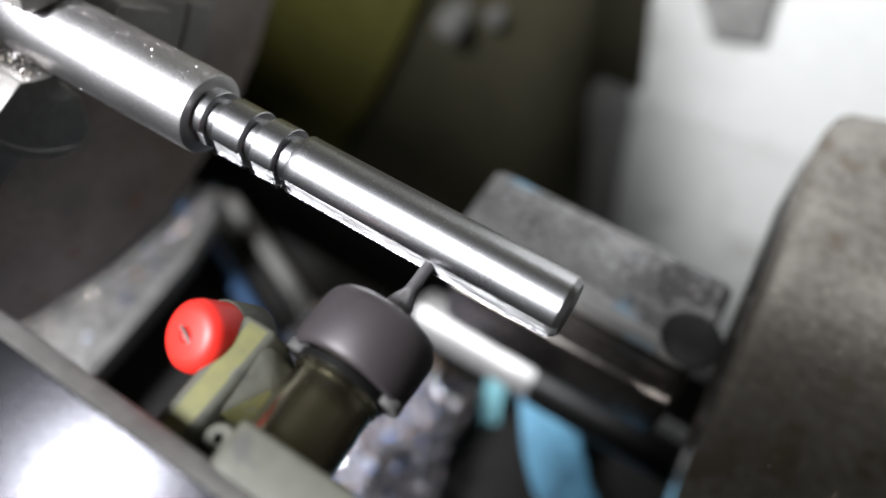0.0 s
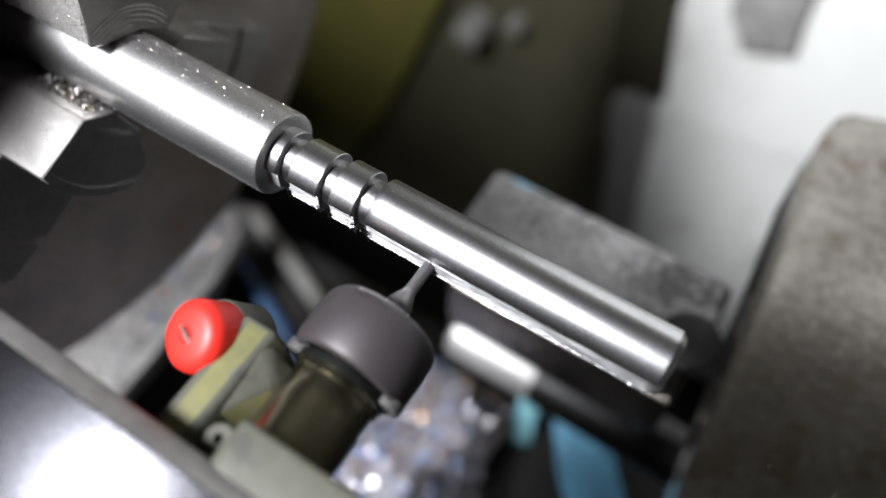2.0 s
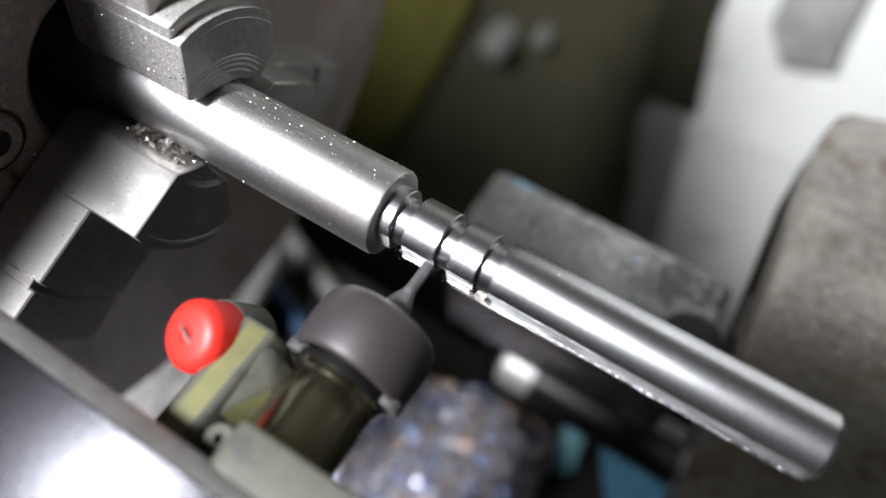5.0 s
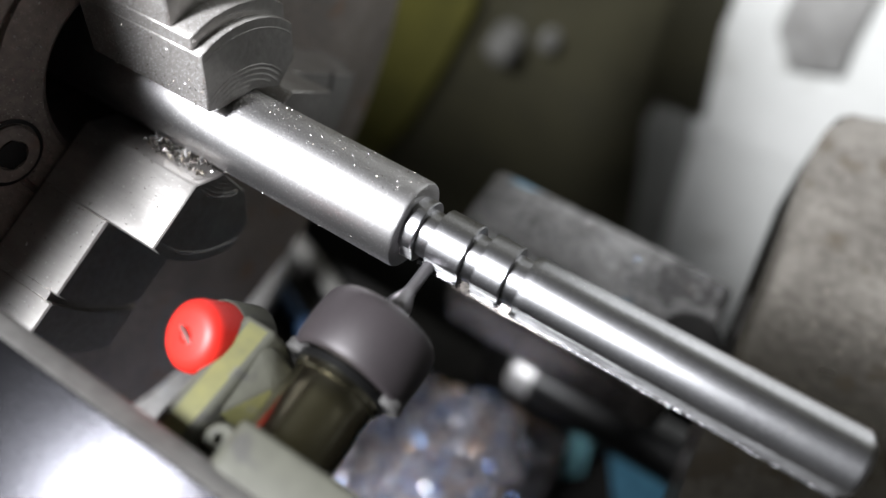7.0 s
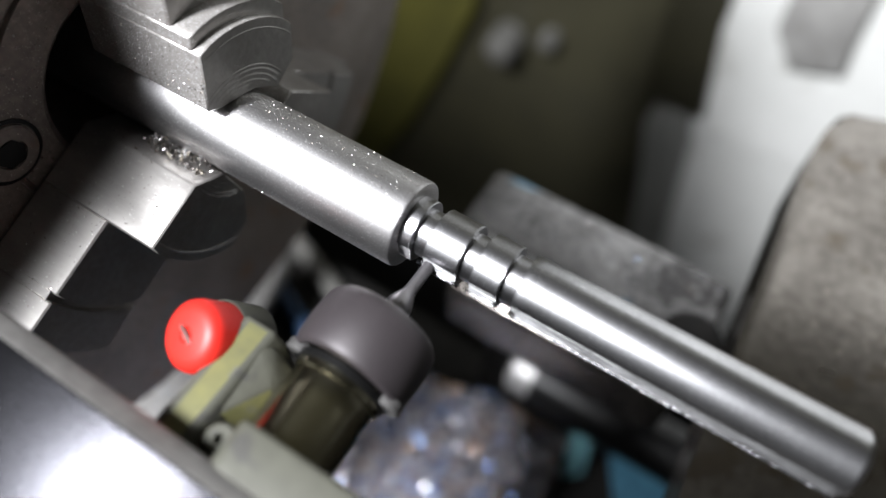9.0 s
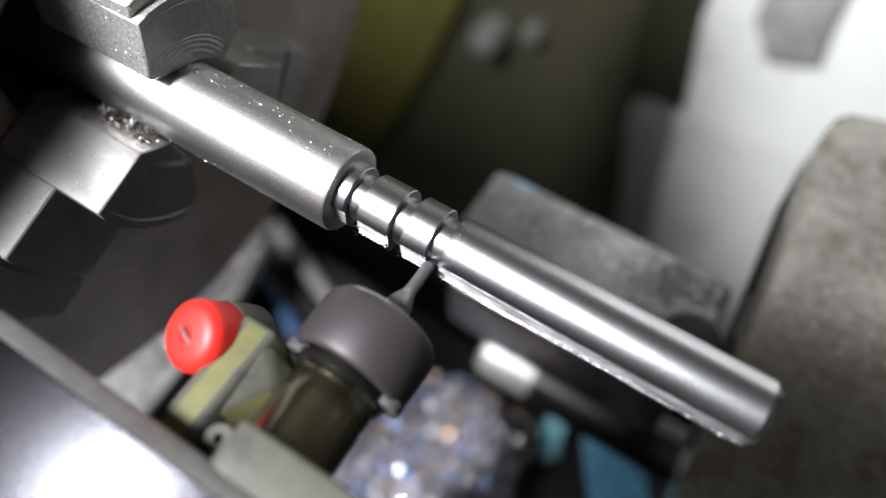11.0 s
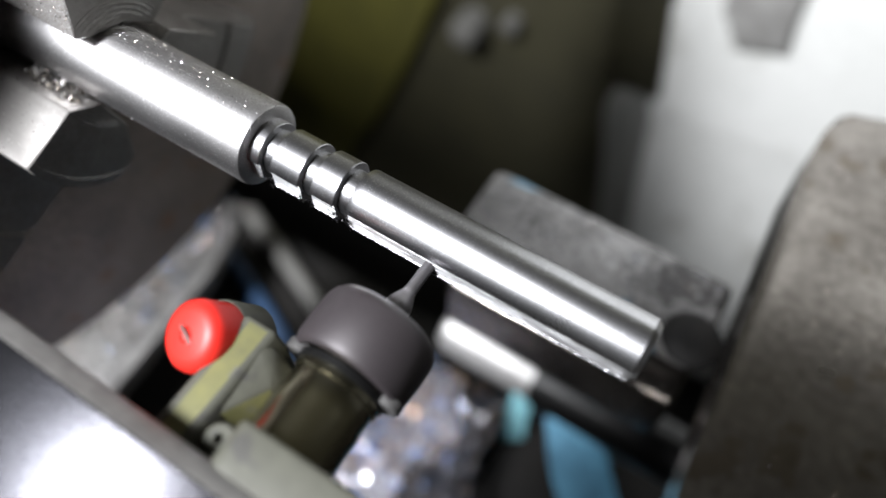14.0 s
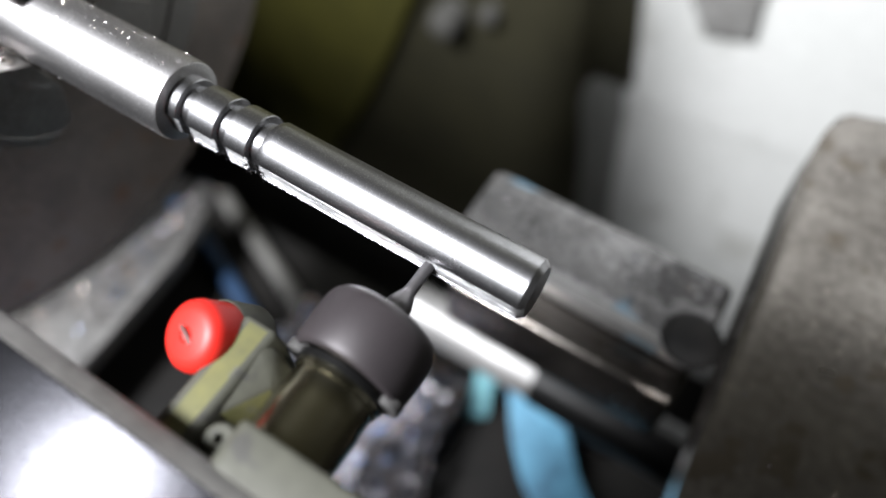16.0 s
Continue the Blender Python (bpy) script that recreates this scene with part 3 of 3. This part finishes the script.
def milling_spindle():
    g = thing("milling_spindle", (SPX, -34, -60), "small milling spindle with dark collet nut and red capped grey bracket", "milling spindle")
    c = (SPZ, SPX)
    part("shaft", turned("y", [(-70, 5.6), (-27.2, 5.6), (-26.9, 5.45), (-24.3, 5.45), (-24.1, 5.75), (-23.0, 5.75), (-22.8, 5.3), (-20, 5.3)], c, 72),
         SHAFT, g, "polished brassy steel spindle shaft")
    part("seal_ring", turned("y", [(-23.3, 5.8), (-23.2, 6.05), (-22.3, 6.05), (-22.2, 5.8)], c, 64, closed=False), BLACK_STEEL, g)
    nut_prof = [(-20.9, 6.0), (-21.9, 6.2), (-22.2, 6.8), (-21.9, 7.4), (-20.9, 7.75), (-18.0, 7.9), (-15.2, 7.85), (-14.3, 7.6),
                (-13.7, 7.1), (-13.4, 6.4), (-13.3, 4.0), (-13.3, 1.7)]
    nut = part_at("collet_nut", turned("y", nut_prof, c, 96), NUT, g, (SPX, -17, SPZ), "smooth dark oxide collet nut")
    cut = [(-14, 1.75), (-11.0, 1.75), (-10.4, 1.7), (-8.6, 0.95), (-8.0, 0.84), (-4.2, 0.8), (-3.72, 0.8)]
    cutter = part_at("end_mill", turned("y", cut, c, 40), CARBIDE, g, (SPX, -10, SPZ), "thin grey carbide end mill")
    for side in (-1, 1):
        lug = turned("y", [(-22.9, 0.4), (-22.9, 1.6), (-22.7, 1.8), (-21.6, 1.8), (-21.6, 0.4)], (SPZ + 0.6, SPX + side * 6.3), 28)
        part("spanner_lug", lug, LUG, g, "bright steel lug with a dark hole")
        # Black disc paints the shade inside the lug's hole.
        part("lug_hole_shade", turned("y", [(-22.95, 0.7), (-22.3, 0.7)], (SPZ + 0.4, SPX + side * 6.15), 20), BLACK_STEEL, g)
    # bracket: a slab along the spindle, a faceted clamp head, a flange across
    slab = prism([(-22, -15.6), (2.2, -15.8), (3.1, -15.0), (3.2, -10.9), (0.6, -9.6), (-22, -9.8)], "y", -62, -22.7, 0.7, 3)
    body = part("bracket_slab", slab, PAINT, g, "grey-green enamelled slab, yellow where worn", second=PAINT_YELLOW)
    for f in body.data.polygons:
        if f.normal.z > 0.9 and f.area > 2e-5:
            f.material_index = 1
    head = bmesh.new()
    for x, y, z in ((-12, -24.4, 3.1), (-11.2, -25.1, 3.1), (-10.1, -23.9, 2.0), (-7.4, -24.7, -1.0), (-7.5, -27.8, 1.2), (-6.0, -27.5, -3.0),
                    (-5.9, -30.3, -5.0), (-8.5, -31.3, -1.0), (-10.6, -33.3, 2.0), (-11.6, -36.4, 2.4), (-12.4, -24.2, -14), (-12.4, -36.4, -14),
                    (-6.4, -25.2, -14), (-6.0, -30.6, -14)):
        head.verts.new((x, y, z))
    bmesh.ops.convex_hull(head, input=head.verts)
    bmesh.ops.dissolve_limit(head, angle_limit=radians(4), verts=head.verts, edges=head.edges)
    bmesh.ops.bevel(head, geom=head.edges[:], offset=0.45, segments=3, affect="EDGES", profile=0.5)
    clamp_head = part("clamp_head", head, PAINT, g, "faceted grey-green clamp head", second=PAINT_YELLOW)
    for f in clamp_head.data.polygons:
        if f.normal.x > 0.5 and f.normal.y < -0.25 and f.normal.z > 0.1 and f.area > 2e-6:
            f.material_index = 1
    fl = prism([(-60, -5.8), (7.0, -5.8), (8.0, -4.6), (8.0, 34), (-60, 34)], "y", -40, -33.2, 0.7, 3)
    part("flange", fl, PAINT, g, "grey-green enamelled flange")
    part("boss", turned("z", [(-14, 2.0), (3.6, 1.9), (4.0, 1.5), (4.0, 0.6), (3.0, 0.5)], (-7.6, -36.0), 32), PAINT, g)
    # red cap that sits in the sloping face of the bracket
    nrm = Vector((-0.25, -0.5, 0.83)).normalized()
    at = Vector((-17.5, -26.1, -0.7))
    q = nrm.to_track_quat("Z", "Y")

    def tilted(bm):
        for v in bm.verts:
            v.co = at + q @ v.co
        return bm
    part("cap_seat", tilted(turned("z", [(-4.5, 4.8), (0.4, 4.8), (0.7, 4.7), (0.7, 4.6), (-1, 4.55)], (0, 0), 48)), PAINT, g)
    cap = part("red_cap", tilted(turned("z", [(-3, 4.5), (3.9, 4.45), (4.8, 4.2), (5.4, 3.6), (5.65, 2.7), (5.75, 1.0), (5.5, 0.8), (5.3, 0.05)], (0, 0), 64)), RED, g,
               "glossy red plastic cap with a slot")
    # Slot drawn as a thin dark red bar on the cap.
    part("cap_slot", tilted(box(-1.5, 1.5, -0.3, 0.3, 5.4, 5.9, 0.1)), RED_DARK, cap)
    return g, nut, cutter


def part_at(name, bm, material, parent, origin, label=""):
    """As part(), with the origin of the mesh on its own axis, so that it can turn."""
    ob = part(name, bm, material, parent, label)
    off = Vector(origin) * MM - place_of(parent)
    ob.data.transform(Matrix.Translation(-off))
    ob.location = off
    return ob


spindle, nut, cutter = milling_spindle()


def clamp_block():
    g = thing("clamp_block", (-20, -55, -10), "bright ground steel clamp block with sloping edge", "clamp block")
    bm = prism([(-38.4, -10), (-38.4, 7.6), (-40.8, 9.8), (-68, 1.2), (-68, -10)], "x", -43, 3, 0.35, 2)
    block = part("block", bm, GROUND_STEEL, g, second=BED_IRON)
    for f in block.data.polygons:
        if f.normal.y > 0.3:
            f.material_index = 1
    return g


clamp = clamp_block()


def scatter(n, x0, x1, y0, y1, z, lo, hi):
    return [((random.uniform(x0, x1), random.uniform(y0, y1), z), lo + (hi - lo) * random.random() ** 3) for _ in range(n)]


def cross_slide():
    g = thing("cross_slide", (8, 60, -190), "dirty grey cross slide strewn with fine chips", "cross slide")
    part("slide_top", box(-21, 38.5, 35, 55, -66, -55, 2.6, 4), IRON_CHIPPY, g)
    part("slide_step", box(-18, 38.5, 27, 46, -86, -66.2, 1.5, 3), IRON, g)
    # Foot coloured near black, for the shade under the slide.
    part("slide_foot", box(-18, 38.5, 54.2, 66, -190, -82, 1.5, 2), TRAY_AND_SHADE, g)
    part("gib_strip", box(-16, 38.5, 46.2, 58, -86, -66.4, 1.0, 2), IRON, g)
    # Added dark sleeve, stands in for the slide's shadow on the bed bar.
    part("bar_shade_sleeve", turned("x", [(5, 8.0), (5.6, 8.8), (70, 8.8)], (46, -134.5), 48), BLACK_STEEL, g, "dark sleeve that stands for the slide shadow on the bed bar")
    part("lock_knob", turned("z", [(-55.2, 6.4), (-54.2, 5.6), (-53.4, 4.2), (-53.0, 2.2)], (35.0, 37.4), 40), TRAY_AND_SHADE, g, "low black oily lock knob")
    # Pale strip stands in for a highlight on the slide's front edge.
    part("edge_highlight", box(-10, 38.4, 33.4, 35.9, -59, -55.8, 0.6, 2), WAY, g, "pale strip for the highlight along the slide edge")
    tagged(part("chip_layer", flakes(scatter(1500, -20, 37, 36.5, 53.5, -54.9, 0.1, 0.4)), DARK_CHIPS, g, "", False), kind="stuff")
    return g


slide = cross_slide()


def saddle_wing():
    g = thing("saddle_wing", (100, 20, -190), "oily grey cast iron saddle wing with flecks of swarf", "saddle")
    outline = [(38.6, 78), (39.3, 92), (40.6, 98), (43.2, 100.6), (50, 101.6), (230, 108), (230, -110), (46, -110), (43.2, -10)]
    part("wing", prism(outline, "z", -54, -40, 1.6, 3), IRON, g)
    # Foot coloured near black, for the dark side below the wing.
    part("wing_foot", prism([(58, 34), (230, 34), (230, -106), (52, -106), (50, 10)], "z", -190, -53.5, 1.6, 2), TRAY_AND_SHADE, g)
    tagged(part("swarf", flakes(scatter(900, 45, 140, -60, 92, -39.8, 0.06, 0.3)), DARK_CHIPS, g, "", False), kind="stuff")
    return g


wing = saddle_wing()


# ---- motion of the carriage ----
def motions_of(ob):
    base = Vector(ob.location)
    return [(t, pose(base.x - s * MM, base.y, base.z)) for t, s in TRAVEL]


def spin_of(ob, step):
    base = Vector(ob.location)
    return [(k / 5, pose(base.x, base.y, base.z, 0, (k * step) % 360, 0)) for k in range(81)]


def motions():
    for ob in (spindle, clamp, slide, wing):
        walk(ob, motions_of(ob))
    for ob in (nut, cutter):
        walk(ob, spin_of(ob, 80))


motions()
